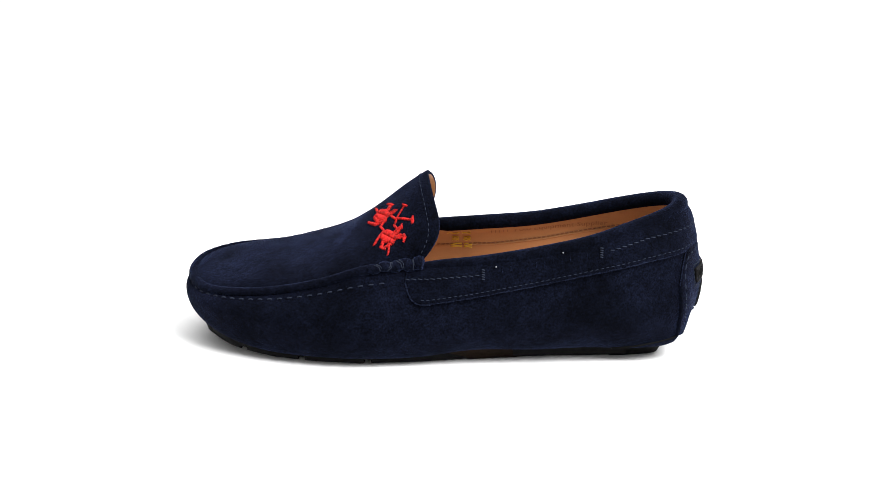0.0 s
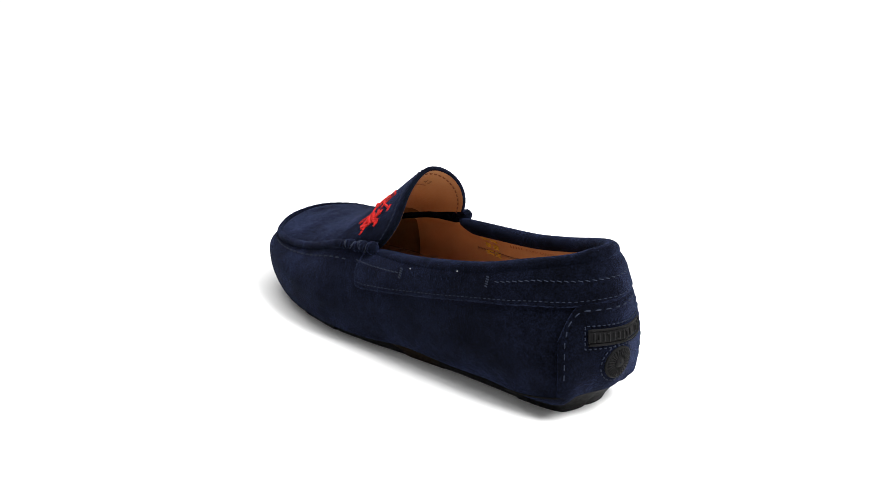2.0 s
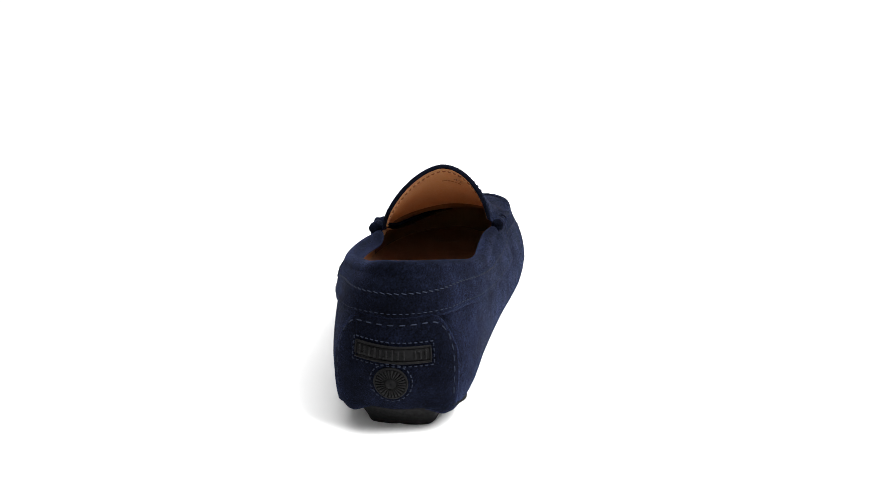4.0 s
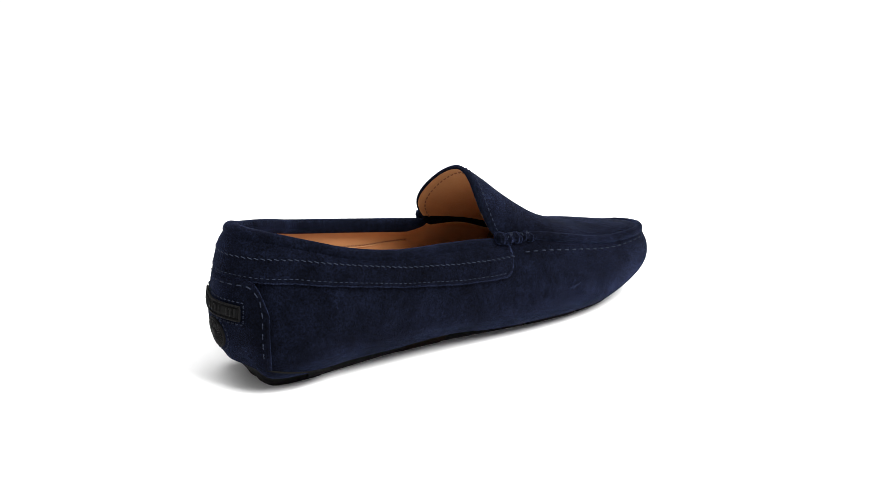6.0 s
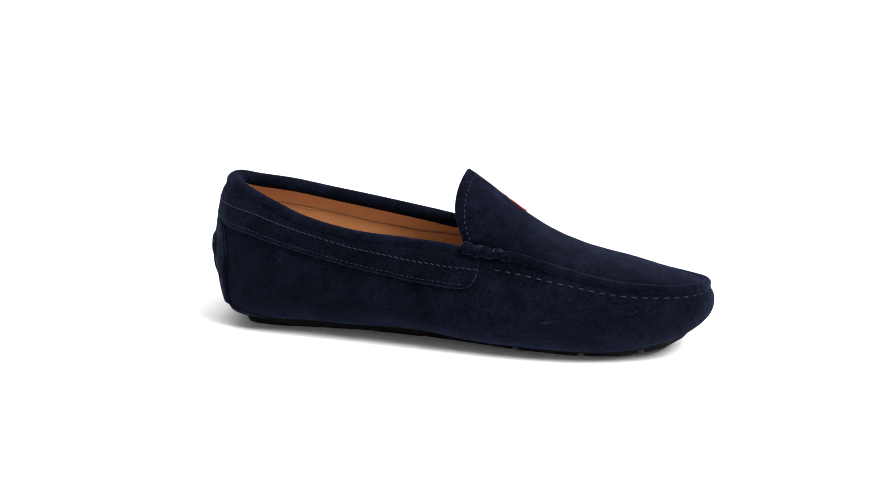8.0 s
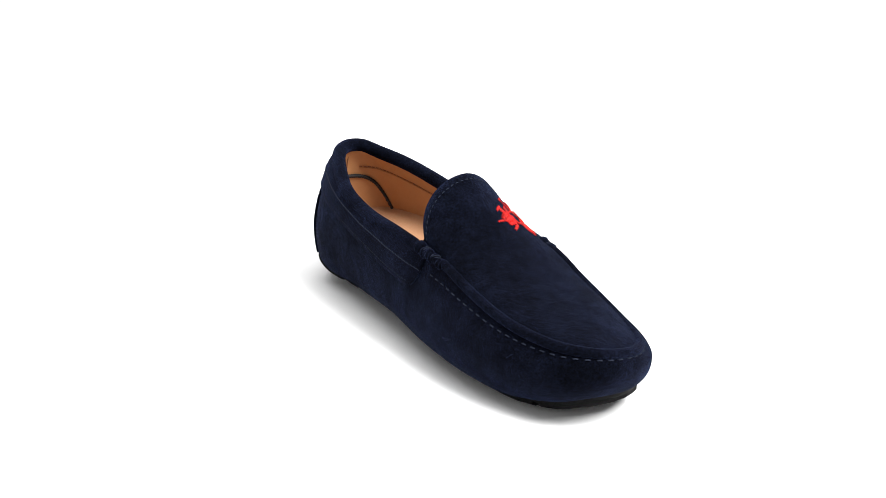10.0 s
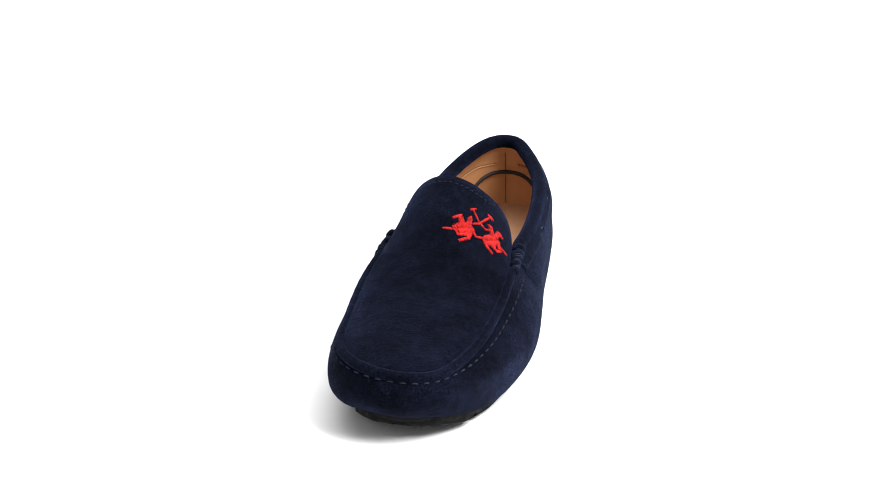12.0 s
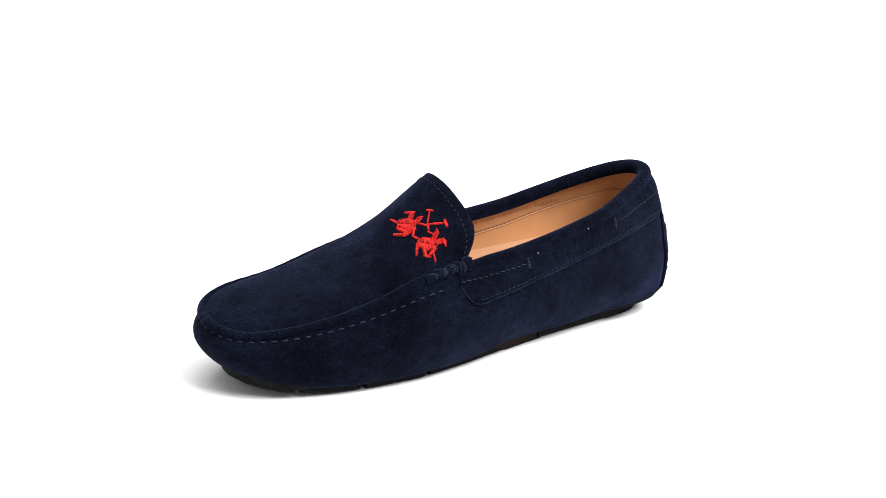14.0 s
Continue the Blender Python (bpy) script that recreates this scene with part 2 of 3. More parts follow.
# ---- upper ----
def make_upper():
    s = np.arange(0, N, 1 / 10)
    h = np.concatenate([np.linspace(0, 1, 9), np.linspace(1, 2, 10)[1:]])
    P = wall(s[:, None], h[None])
    sheet("upper", P, SUEDE, True, "dark navy suede side wall")
    # closed underside
    low = wall(s, 0 * s)
    inner = low * 1.0
    inner[:, :2] = low[:, :2] + (np.stack([np.clip(low[:, 0], .03, .29), 0 * s], 1) - low[:, :2]) * 0.96
    inner[:, 2] = np.interp(inner[:, 0], SOLE_X, SOLE_Z) + 0.0035
    arch = np.interp(low[:, 0], [.090, .110, .138, .152], [0, 1, 1, 0])[:, None]
    step = low + (inner - low) * 0.02
    step[:, 2] = step[:, 2] * (1 - arch[:, 0]) + 0.0004 * arch[:, 0]
    sheet("underside", np.stack([low, step, inner], 1), ARCH, True, "brown leather under the arch", flip=True)


SOLE_X = [0.0, .0155, .020, .026, .034, .23, .25, .27, .285, .30, .31]
SOLE_Z = [.0125, .0098, .0055, .0020, 0, 0, .0006, .0024, .0052, .0100, .0145]


def make_apron():
    r = np.concatenate([np.linspace(0.0, 0.12, 8), np.linspace(0.12, 1, 44)[1:]])
    v = np.linspace(-1, 1, 41)
    P = apron(r[:, None], v[None])
    n = apron_normal(np.clip(r[:, None], .02, .98), np.clip(v[None], -.97, .97))
    under = P - n * 0.0026
    lip = under[-1:] + (P[-1:] - under[-1:]) * 0.5
    lip[..., 0] -= 0.0008
    sheet("apron", np.concatenate([P, lip, under[-1:]]), SUEDE, False, "navy suede top panel rising into a tongue")
    inner = under.copy()
    inner[..., 2] -= 0.0002
    k = int(np.searchsorted(r, 0.70))
    sheet("tongue_lining", inner[k:, 2:-2], LINING, False, "tan leather lining of the tongue", flip=True)
    # deeper part of the panel's lining: darker colour stands in for shade
    sheet("toe_lining", inner[4:k + 1], VAMP, False, "brown lining under the top panel, shade put into its colour", flip=True)


def make_collar():
    s = np.linspace(END_R - 0.1, END_L + N + 0.1, 136)
    slim = 0.3 + 0.7 * np.clip(np.minimum(s - s[0], s[-1] - s) / 0.55, 0, 1)[:, None] ** 0.6
    t, n = guide(TOP, s), outward(s, 2 + 0 * s)
    flat = n.copy()
    flat[:, 2] = 0
    flat /= np.linalg.norm(flat, axis=1, keepdims=True)
    P = []
    for a in np.linspace(-50, 235, 15):
        c, z = math.cos(math.radians(a)), math.sin(math.radians(a))
        q = t - flat * 0.0026 * slim + flat * 0.0046 * c * slim
        q[:, 2] += (0.0046 * z - 0.0034) * slim[:, 0]
        P.append(q)
    sheet("collar", np.stack(P, 1), SUEDE, False, "padded navy suede collar roll")


def make_lining():
    s = np.arange(0, N, 1 / 8)
    h = np.linspace(0.25, 2, 14)
    P = wall(s[:, None], h[None]) - outward(s[:, None], h[None]) * 0.0032
    P[..., 2] = np.maximum(P[..., 2], 0.008)
    rear = (s <= END_L) | (s >= END_R)
    flat = outward(s, 2 + 0 * s)
    flat[:, 2] = 0
    flat /= np.linalg.norm(flat, axis=1, keepdims=True)
    run = np.where(s >= END_R - 0.1, s, s + N)
    slim = (0.3 + 0.7 * np.clip(np.minimum(run - END_R + 0.1, END_L + N + 0.1 - run) / 0.55, 0, 1) ** 0.6)[:, None]
    rim = guide(TOP, s) + (np.array([0, 0, -0.0036]) - flat * 0.0048) * slim
    P[rear, -1] = rim[rear]
    P[rear, -2] = P[rear, -2] * 0.5 + (rim + np.array([0, 0, -0.004]))[rear] * 0.5
    P[~rear, -1] -= outward(s, 2 + 0 * s)[~rear] * 0.002
    # front stretch of the lining, coloured darker for the toe's inner shade
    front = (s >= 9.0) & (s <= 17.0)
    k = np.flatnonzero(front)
    sheet("vamp_lining", P[k[0] - 1:k[-1] + 2], VAMP, False, "brown lining inside the toe, darkened in colour for shade", flip=True)
    order = np.concatenate([np.arange(k[-1], len(s)), np.arange(0, k[0] + 1)])
    sheet("lining", P[order], LINING, False, "smooth tan leather lining", flip=True)
    zi = np.interp(guide(MID, s)[:, 0], [0, .06, .12, .17, .22, .31], [.040, .040, .037, .030, .022, .019])
    h = height_at(s, zi)
    lo = wall(s, h) - outward(s, h) * 0.003
    hub = np.stack([np.clip(lo[:, 0], .035, .27), 0 * s], 1)
    rings = []
    for k in np.linspace(1, 0.0, 8):
        q = lo.copy()
        q[:, :2] = hub + (lo[:, :2] - hub) * k
        q[:, 2] = zi - 0.002 * (1 - k ** 4)
        rings.append(q)
    sheet("insole", np.stack(rings, 1), INSOLE, True, "tan leather insole")


def make_pads():
    s = np.arange(0, N, 1 / 4)
    low = wall(s, 0 * s)
    hub = np.stack([np.clip(low[:, 0], .04, .27), 0 * s, 0 * s], 1)
    rows = []
    for k, dz in ((0.985, None), (0.96, 0.0030), (0.9, 0.0016), (0.05, 0.0016)):
        q = hub + (low - hub) * k
        q[:, 2] = low[:, 2] + 0.001 if dz is None else np.interp(q[:, 0], SOLE_X, SOLE_Z) + dz
        rows.append(q)
    # heel block: wraps up the back, its rear face cut away under the heel
    t = np.linspace(-3.5, 3.5, 71)
    lift = 0.0185 - 0.0095 * np.clip((np.abs(t) - 1.5) / 2.0, 0, 1)
    base = guide(LOW, t)
    cup, out = wall(t, height_at(t, lift)), outward(t, height_at(t, lift))
    flat = outward(t, 0.3 + 0 * t)
    core = np.array([0.055, 0.0, 0.0])
    tuck_in = (0.74 + 0.2 * np.clip(np.abs(t) / 3.5, 0, 1) ** 0.7)[:, None]
    tread = core + (base - core) * tuck_in
    tread[:, 2] = 0.0
    edge = base + flat * np.array([0.0010, 0.0010, 0]) + np.array([0, 0, -0.0005])
    chamfer = edge * 0.25 + tread * 0.75 + np.array([0, 0, 0.0006])
    centre = core + (tread - core) * 0.05
    sheet("heel_pad", np.stack([cup - out * 0.0004, cup + out * 0.0011, edge, chamfer, tread, centre], 1), RUBBER, False, "black rubber heel block", flip=True)
    fore = [i for i in range(len(s)) if low[i, 0] > .15]
    sheet("sole_web", np.stack(rows, 1)[fore], RUBBER, False, "thin black rubber between the tread pads")
    for a, b in ((.046, .112), (.136, .194), (.198, .233), (.237, .268), (.272, .299)):
        xs = a + (b - a) * (1 - np.cos(np.linspace(0, math.pi, 26))) / 2
        inset = -0.0014 if a < 0.1 else 0.0006
        edge, lift = (0.0035, 0.0025) if a < 0.1 else (0.002, 0.0012)
        sl = np.array([np.interp(x, LOW[:14, 0], LOW[:14, 1]) for x in xs]) - inset
        sr = np.array([np.interp(x, LOW[13:, 0][::-1], LOW[13:, 1][::-1]) for x in xs]) + inset
        if b > .3:
            q = np.sqrt(1 - np.clip((xs - .284) / .0195, 0, 1) ** 2 * .8)
            mid = (sl + sr) / 2
            sl, sr = mid + (sl - mid) * q, mid + (sr - mid) * q
        top = np.maximum(np.interp(xs, SOLE_X, SOLE_Z) + 0.0065, np.interp(xs, [.014, .026, .09, .1, .27, .30], [.0195, .0135, .0085, .008, .0075, .0150]))
        bot = np.interp(xs, SOLE_X, SOLE_Z)
        ring = []
        for i, x in enumerate(xs):
            l, r = sl[i], sr[i]
            ring.append([(x, l, top[i]), (x, l, bot[i] + lift), (x, l - edge, bot[i]), (x, r + edge, bot[i]), (x, r, bot[i] + lift), (x, r, top[i])])
        ring = np.array(ring)
        F = grid_faces(len(xs), 6)
        F += [tuple(range(6)), tuple((len(xs) - 1) * 6 + j for j in range(6))[::-1]]
        part("sole_pad", ring, F, RUBBER, None, "black rubber tread pad", smooth=False)


make_upper()
make_apron()
make_collar()
make_lining()
make_pads()


# ---- seams, trims and marks ----
def side_point(x, z, side, off=0.0):
    """The point of the upper at length x and height z on one side (1 left, -1 right), off metres outside it; and the normal."""
    x, z = np.broadcast_arrays(np.asarray(x, float), np.asarray(z, float))
    s = np.linspace(0.3, TOE - 0.3, 200) if side > 0 else np.linspace(TOE + 0.3, N - 0.3, 200)[::-1]
    ss = np.array([np.interp(a, wall(s, height_at(s, c + 0 * s))[:, 0], s) for a, c in zip(x.ravel(), z.ravel())]).reshape(x.shape)
    h = height_at(ss, z)
    n = outward(ss, h)
    return wall(ss, h) + n * off, n


def heel_point(y, z, off=0.0):
    """The point round the back of the heel, y metres along it from the middle, at the height z."""
    y, z = np.broadcast_arrays(np.asarray(y, float), np.asarray(z, float))
    s = y / 0.0185
    h = height_at(s, z)
    n = outward(s, h)
    return wall(s, h) + n * np.asarray(off, float)[..., None], n


def make_seam():
    s = np.linspace(END_L + 0.55, END_R - 0.55, 260)
    n = outward(s, 1.98 + 0 * s)
    P = guide(TOP, s) - n * 0.0005
    wave = np.sin(np.linspace(0, 84 * math.pi, len(s)))
    P[:, 2] += 0.0011 + 0.00003 * wave
    fade = np.clip(np.minimum(s - END_L - 0.55, END_R - 0.55 - s) * 3, 0.4, 1)
    ridge = part("seam_ridge", *tube(P, (0.0029 + 0.00004 * wave) * fade, 12), SUEDE, None, "raised navy suede moccasin seam")
    h = 1.84 - 0.07 * np.abs(np.cos((s - END_L) / 12 * math.pi))
    part("seam_stitching", *stitches(wall(s, h), outward(s, h), 0.0027, 0.0034, 0.00042, 0.0002), THREAD, ridge, "pale navy hand stitching")


def make_tuck(end, way):
    """The gathered end of the moccasin seam beside the tongue."""
    s = end + way * np.linspace(-0.10, 0.95, 60)
    P = guide(TOP, s) + outward(s, 1.95 + 0 * s) * 0.0014
    q = np.linspace(0, 1, 60)
    P[:, 2] += 0.0002
    knots = (0.0, 0.17, 0.41, 0.60, 0.80, 1.0) if way > 0 else (0.0, 0.20, 0.38, 0.63, 0.79, 1.0)
    lump = np.zeros(60)
    for lo, hi in zip(knots[:-1], knots[1:]):
        k = (q >= lo) & (q <= hi)
        lump[k] = np.sin((q[k] - lo) / (hi - lo) * math.pi) ** 0.55
    rad = (0.0027 + 0.0014 * lump) * (1 - 0.38 * q)
    rad[:3] *= (0.5, 0.8, 0.95)
    P[:, 2] += 0.0006 * np.sin(q * 19 + end)
    V, F = tube(P, rad, 16)
    V += 0.00028 * np.stack([np.sin(V[:, 2] * 2100 + V[:, 0] * 900), np.sin(V[:, 0] * 2300), np.sin(V[:, 1] * 1900 + 1)], 1)
    tuck = part("tuck", V, F, SUEDE, None, "gathered suede tuck beside the tongue")
    loops = []
    for j, a in enumerate(knots[1:-1]):
        for side in (-0.012, 0.014):
            i = min(max(int((a + side) * 59), 1), 58)
            t = P[i + 1] - P[i - 1]
            t /= np.linalg.norm(t)
            u = np.cross(t, (0, 0, 1))
            u /= np.linalg.norm(u)
            w = np.cross(u, t)
            an = np.linspace(-2.5, 0.5, 14) if way > 0 else np.linspace(-0.5 + math.pi, 2.5 + math.pi, 14)
            lean = ((-1) ** j * np.linspace(-0.0014, 0.0014, 14) + 0.0005 * np.sin(an * 3))[:, None] * t
            out = (rad[i] + 0.0002) * (np.cos(an)[:, None] * -u * way + np.sin(an)[:, None] * -w)
            loops.append(tube(P[i] + lean + out, 0.00026, 5))
    part("tuck_thread", *joined(loops), THREAD, tuck, "pale navy thread loops")


BAND_X = [0, .015, .04, .07, .10, .134, .159, .175]
BAND_ZL = [.0672, .0662, .0625, .0565, .0505, .0436, .0396, .0392]
BAND_ZR = [.0672, .0662, .0635, .0563, .0502, .0448, .0428, .0425]
ROW_ZL = [.0790, .0780, .0745, .0668, .0615, .0553, .0520, .0512]
ROW_ZR = [.0790, .0780, .0752, .0680, .0612, .0560, .0536, .0530]


def by_side(s, left, right):
    x = guide(TOP, s)[..., 0]
    return np.where((s % N) < TOE, np.interp(x, BAND_X, left), np.interp(x, BAND_X, right))


def make_band():
    """The strip below the collar, from one tuck round the heel to the other."""
    s = np.linspace(END_R - 0.22, N + END_L + 0.22, 190)
    low = by_side(s, BAND_ZL, BAND_ZR)
    d = np.minimum(s - s[0], s[-1] - s) / 0.34
    low = low + 0.011 * np.clip(1 - d, 0, 1) ** 2.6
    thick = (0.25 + 0.75 * np.clip(d * 0.9, 0, 1))[:, None]
    rows = []
    for k in np.linspace(0, 1, 9):
        h = height_at(s, low) * (1 - k) + 1.93 * k
        n = outward(s, np.clip(h, 0, 1.97))
        if k == 0:
            rows.append(wall(s, h) - n * 0.0003)
            rows.append(wall(s, h) + n * thick * 0.0013)
            rows.append(wall(s, h + 0.03) + n * thick * 0.0021)
        else:
            rows.append(wall(s, h) + n * thick * (0.0021 - 0.0019 * np.clip((k - 0.7) / 0.3, 0, 1)))
    P = np.stack(rows, 1)
    ends = [wall(s[:1, None], height_at(s[:1, None], P[:1, :, 2])), wall(s[-1:, None], height_at(s[-1:, None], P[-1:, :, 2]))]
    band = sheet("collar_band", np.concatenate([ends[0], P, ends[1]]), SUEDE, False, "navy suede band round the opening")
    h = height_at(s, low)
    fray = 0.0002 * np.sin(s * 31) * np.sin(s * 12.7)
    edge = wall(s, h) + outward(s, h) * thick * 0.0012
    edge[:, 2] += fray
    part("cut_edge", *tube(edge, 0.00045, 5), SUEDE_EDGE, band, "paler raw edge of the suede")
    runs = []
    h = height_at(s, by_side(s, ROW_ZL, ROW_ZR))
    line, n = wall(s, h) + outward(s, h) * 0.0021, outward(s, h)
    x, left = guide(TOP, s)[:, 0], (s % N) < TOE
    part_a = (~left) | (x < .064)
    part_b = left & (x > .1295)
    for keep in (part_a, part_b):
        runs.append(stitches(line[keep], n[keep], 0.0024, 0.0012, 0.00027, 0.0, 0.0003))
    h = height_at(s, low + 0.0022)
    runs.append(stitches((wall(s, h) + outward(s, h) * 0.0021)[4:-4], outward(s, h)[4:-4], 0.0016, 0.0015, 0.00020, 0.0))
    part("band_stitching", *joined(runs), THREAD, band, "fine pale navy machine stitching")
    for x, z in ((.1295, .0560), (.064, .0684)):
        tacks = []
        for k in range(5):
            p, n = side_point(x + np.array([-.0008, .0008]), z + (k - 2) * 0.0012 + np.array([0.0, 0.0003]), 1, 0.0023)
            tacks.append(tube(np.linspace(p[0], p[1], 3), 0.0004, 5))
        part("bar_tack", *joined(tacks), THREAD, band, "pale bar tack")
    for x, z in ((.1223, .0605), (.0853, .0688)):
        p, n = side_point(x, z, 1, 0.0021)
        e1 = np.cross(n, (0, 0, 1.0))
        e1 /= np.linalg.norm(e1)
        e2 = np.cross(e1, n)
        an = np.linspace(0, 2 * math.pi, 10, endpoint=False)
        V = [p + (e1 * math.cos(t) + e2 * math.sin(t)) * 0.0004 for t in an] + [p + (e1 * math.cos(t) + e2 * math.sin(t)) * 0.0003 + n * 0.0003 for t in an]
        part("rivet", V, [(i, (i + 1) % 10, 10 + (i + 1) % 10, 10 + i) for i in range(10)] + [tuple(range(10, 20))], METAL, band, "tiny silver pin")
    bars = []
    for i, x in enumerate(np.linspace(.119, .072, 11)):
        if i == 2:
            continue
        z = np.interp(x, BAND_X, ROW_ZL) + 0.0005
        a, _ = side_point(np.array([x, x]), np.array([z - .0015, z + .0015]), 1, 0.0020)
        bars.append(tube(np.linspace(a[0], a[1], 3), 0.0003, 5))
    part("pressed_marks", *joined(bars), SUEDE, band, "faint pressed marks")


def make_counter():
    s = np.linspace(-2.02, 2.02, 61)
    top = 0.0662 - 0.0190 * np.clip((np.abs(s) - 1.1) / 0.92, 0, 1) ** 2.6
    rows = []
    for k in np.linspace(0, 1, 12):
        z = 0.0172 + (top - 0.0172) * k
        h = height_at(s, z)
        rows.append(wall(s, h) + outward(s, h) * 0.0018)
    h = height_at(s, top + 0.0004)
    rows.append(wall(s, h) - outward(s, h) * 0.0004)
    P = np.stack(rows, 1)
    e = 0.02
    ends = []
    for q in (0, -1):
        h = height_at(s[q] + 0 * P[q][:, 2], P[q][:, 2])
        ends.append((wall(s[q] + np.sign(s[q]) * e, h) - outward(s[q], h) * 0.0004)[None])
    counter = sheet("heel_counter", np.concatenate([ends[0], P, ends[1]]), SUEDE, False, "navy suede heel counter patch")
    h = height_at(s, top + 0.0002)
    part("cut_edge", *tube(wall(s, h) + outward(s, h) * 0.0013, 0.0004, 5), SUEDE_EDGE, counter, "paler raw edge of the suede")
    z = np.concatenate([np.linspace(.023, .047, 14), (top - 0.0032)[4:-4], np.linspace(.047, .023, 14)])
    ss = np.concatenate([np.full(14, -1.84), s[4:-4], np.full(14, 1.84)])
    h = height_at(ss, z)
    part("counter_stitching", *stitches(wall(ss, h) + outward(ss, h) * 0.0017, outward(ss, h), 0.0030, 0.0028, 0.00036, 0.0), THREAD, counter, "pale navy stitching")
    # oblong rubber plate
    y, z0 = np.linspace(-0.0200, 0.0204, 31), np.linspace(0, 1, 6)
    mid = 0.0488 + 0.0008 * (y / 0.02)
    Z = mid[:, None] + (z0[None] - 0.5) * 0.0078
    off = np.full(Z.shape, 0.0029)
    off[0], off[-1], off[:, 0], off[:, -1] = 0.0016, 0.0016, 0.0016, 0.0016
    Pp, _ = heel_point(y[:, None], Z, off)
    plate = sheet("heel_plate", Pp, RUBBER, False, "oblong black rubber plate", counter)
    ring = [(a, -0.5) for a in np.linspace(-1, 1, 24)] + [(1, b) for b in np.linspace(-0.5, 0.5, 6)[1:]] + [(a, 0.5) for a in np.linspace(1, -1, 24)[1:]] + [(-1, b) for b in np.linspace(0.5, -0.5, 6)[1:-1]]
    ring = np.array(ring)
    yy = 0.0002 + ring[:, 0] * 0.0199
    q, _ = heel_point(yy, 0.0488 + 0.0008 * ring[:, 0] + ring[:, 1] * 0.0076, 0.0028)
    part("plate_rim", *tube(q, 0.0006, 6, True), RUBBER, plate)
    bars = []
    for i, a in enumerate(np.linspace(-0.86, 0.86, 13)):
        if i in (3,):
            continue
        hgt = 0.0020 if i % 3 else 0.0024
        q, _ = heel_point(0.0002 + a * 0.0195, 0.0488 + 0.0008 * a + np.linspace(-hgt, hgt, 4), 0.0031)
        bars.append(tube(q, 0.00055, 5))
        if i % 2:
            q, _ = heel_point(0.0002 + a * 0.0195 + np.linspace(0, 0.0017, 3), 0.0488 + 0.0008 * a + (0.0017 if i % 4 == 1 else -0.0016), 0.0031)
            bars.append(tube(q, 0.00045, 5))
    part("raised_marks", *joined(bars), RUBBER_WORN, plate, "worn raised marks")
    q, n = heel_point(0.0002 + ring[:, 0] * 0.0222, 0.0488 + 0.0008 * ring[:, 0] + ring[:, 1] * 0.0118, 0.0021)
    part("plate_stitching", *stitches(np.concatenate([q, q[:1]]), np.concatenate([n, n[:1]]), 0.0014, 0.0014, 0.00033, 0.0), THREAD, plate)
    # round rubber emblem with rays
    an = np.linspace(0, 2 * math.pi, 40, endpoint=False)
    cy0, cz0 = 0.0012, 0.0338
    rings = [heel_point(cy0 + r * np.cos(an), cz0 + r * np.sin(an), o)[0] for r, o in ((.0086, .0014), (.0086, .0028), (.0077, .0031), (.0075, .0024), (.0026, .0023), (.0024, .0032), (.0004, .0030))]
    emblem = sheet("heel_emblem", np.stack(rings, 1), RUBBER, True, "round black rubber emblem with rays", counter, flip=True)
    rays = []
    for t in np.linspace(0, 2 * math.pi, 26, endpoint=False):
        r = np.linspace(.0032, .0074, 4)
        rays.append(tube(heel_point(cy0 + r * math.cos(t), cz0 + r * math.sin(t), 0.0026)[0], np.linspace(.00025, .00065, 4), 5))
    part("emblem_rays", *joined(rays), RUBBER_WORN, emblem)
    q, n = heel_point(cy0 + .0108 * np.cos(an), cz0 + .0104 * np.sin(an), 0.0021)
    part("emblem_stitching", *stitches(np.concatenate([q, q[:1]]), np.concatenate([n, n[:1]]), 0.0014, 0.0015, 0.00033, 0.0), THREAD, emblem)


def make_tongue_trim():
    v = np.linspace(-0.93, 0.93, 120)
    r = np.full(120, 0.980)
    n = apron_normal(r, v)
    runs = stitches(apron(r, v), n, 0.0016, 0.0017, 0.00028, 0.0001)
    part("tongue_stitching", *runs, THREAD, None, "pale navy edge stitching on the tongue")
    low = apron(r, v) - n * 0.0030
    part("tongue_lining_stitching", *stitches(low, -n, 0.0018, 0.0016, 0.0004, 0.0), TAN_THREAD, None, "brown edge stitching inside the tongue")


def make_lining_trim():
    for side in (1, -1):
        x = np.linspace(.0105, .160, 64)
        z = np.interp(x, [.0, .02, .0592, .0937, .125, .16, .19], [.0735, .0715, .0617, .0535, .0486, .0466, .0455])
        p, n = side_point(x, z, side, -0.0035)
        part("lining_stitching", *stitches(p, -n, 0.0020, 0.0009, 0.0003, 0.0), TAN_THREAD, None, "brown stitched line along the lining")
        p, n = side_point(x, z - 0.0013, side, -0.0034)
        part("lining_edge", *tube(p, 0.00042, 6), LINING, None, "turned edge of the tan lining")
    z = np.linspace(.042, .084, 20)
    p, n = heel_point(-0.002, z, -0.0036)
    part("back_seam", *tube(p, 0.0004, 5), TAN_THREAD, None, "brown back seam of the lining")
    s = np.linspace(-2.25, 2.25, 160)
    zc = 0.0655 - 0.026 * np.abs(s / 2.25) ** 3.2
    h = height_at(s, zc)
    n = outward(s, h)
    base = wall(s, h) - n * 0.0040
    tw = np.linspace(0, 44 * math.pi, 160)
    cords = []
    for ph in (0, math.pi):
        q = base - n * (0.0005 * np.cos(tw + ph))[:, None]
        q[:, 2] += 0.0006 * np.sin(tw + ph)
        cords.append(tube(q, 0.0009, 6))
    part("heel_cord", *joined(cords), DARK_CORD, None, "twisted black cord stitched round the heel lining")


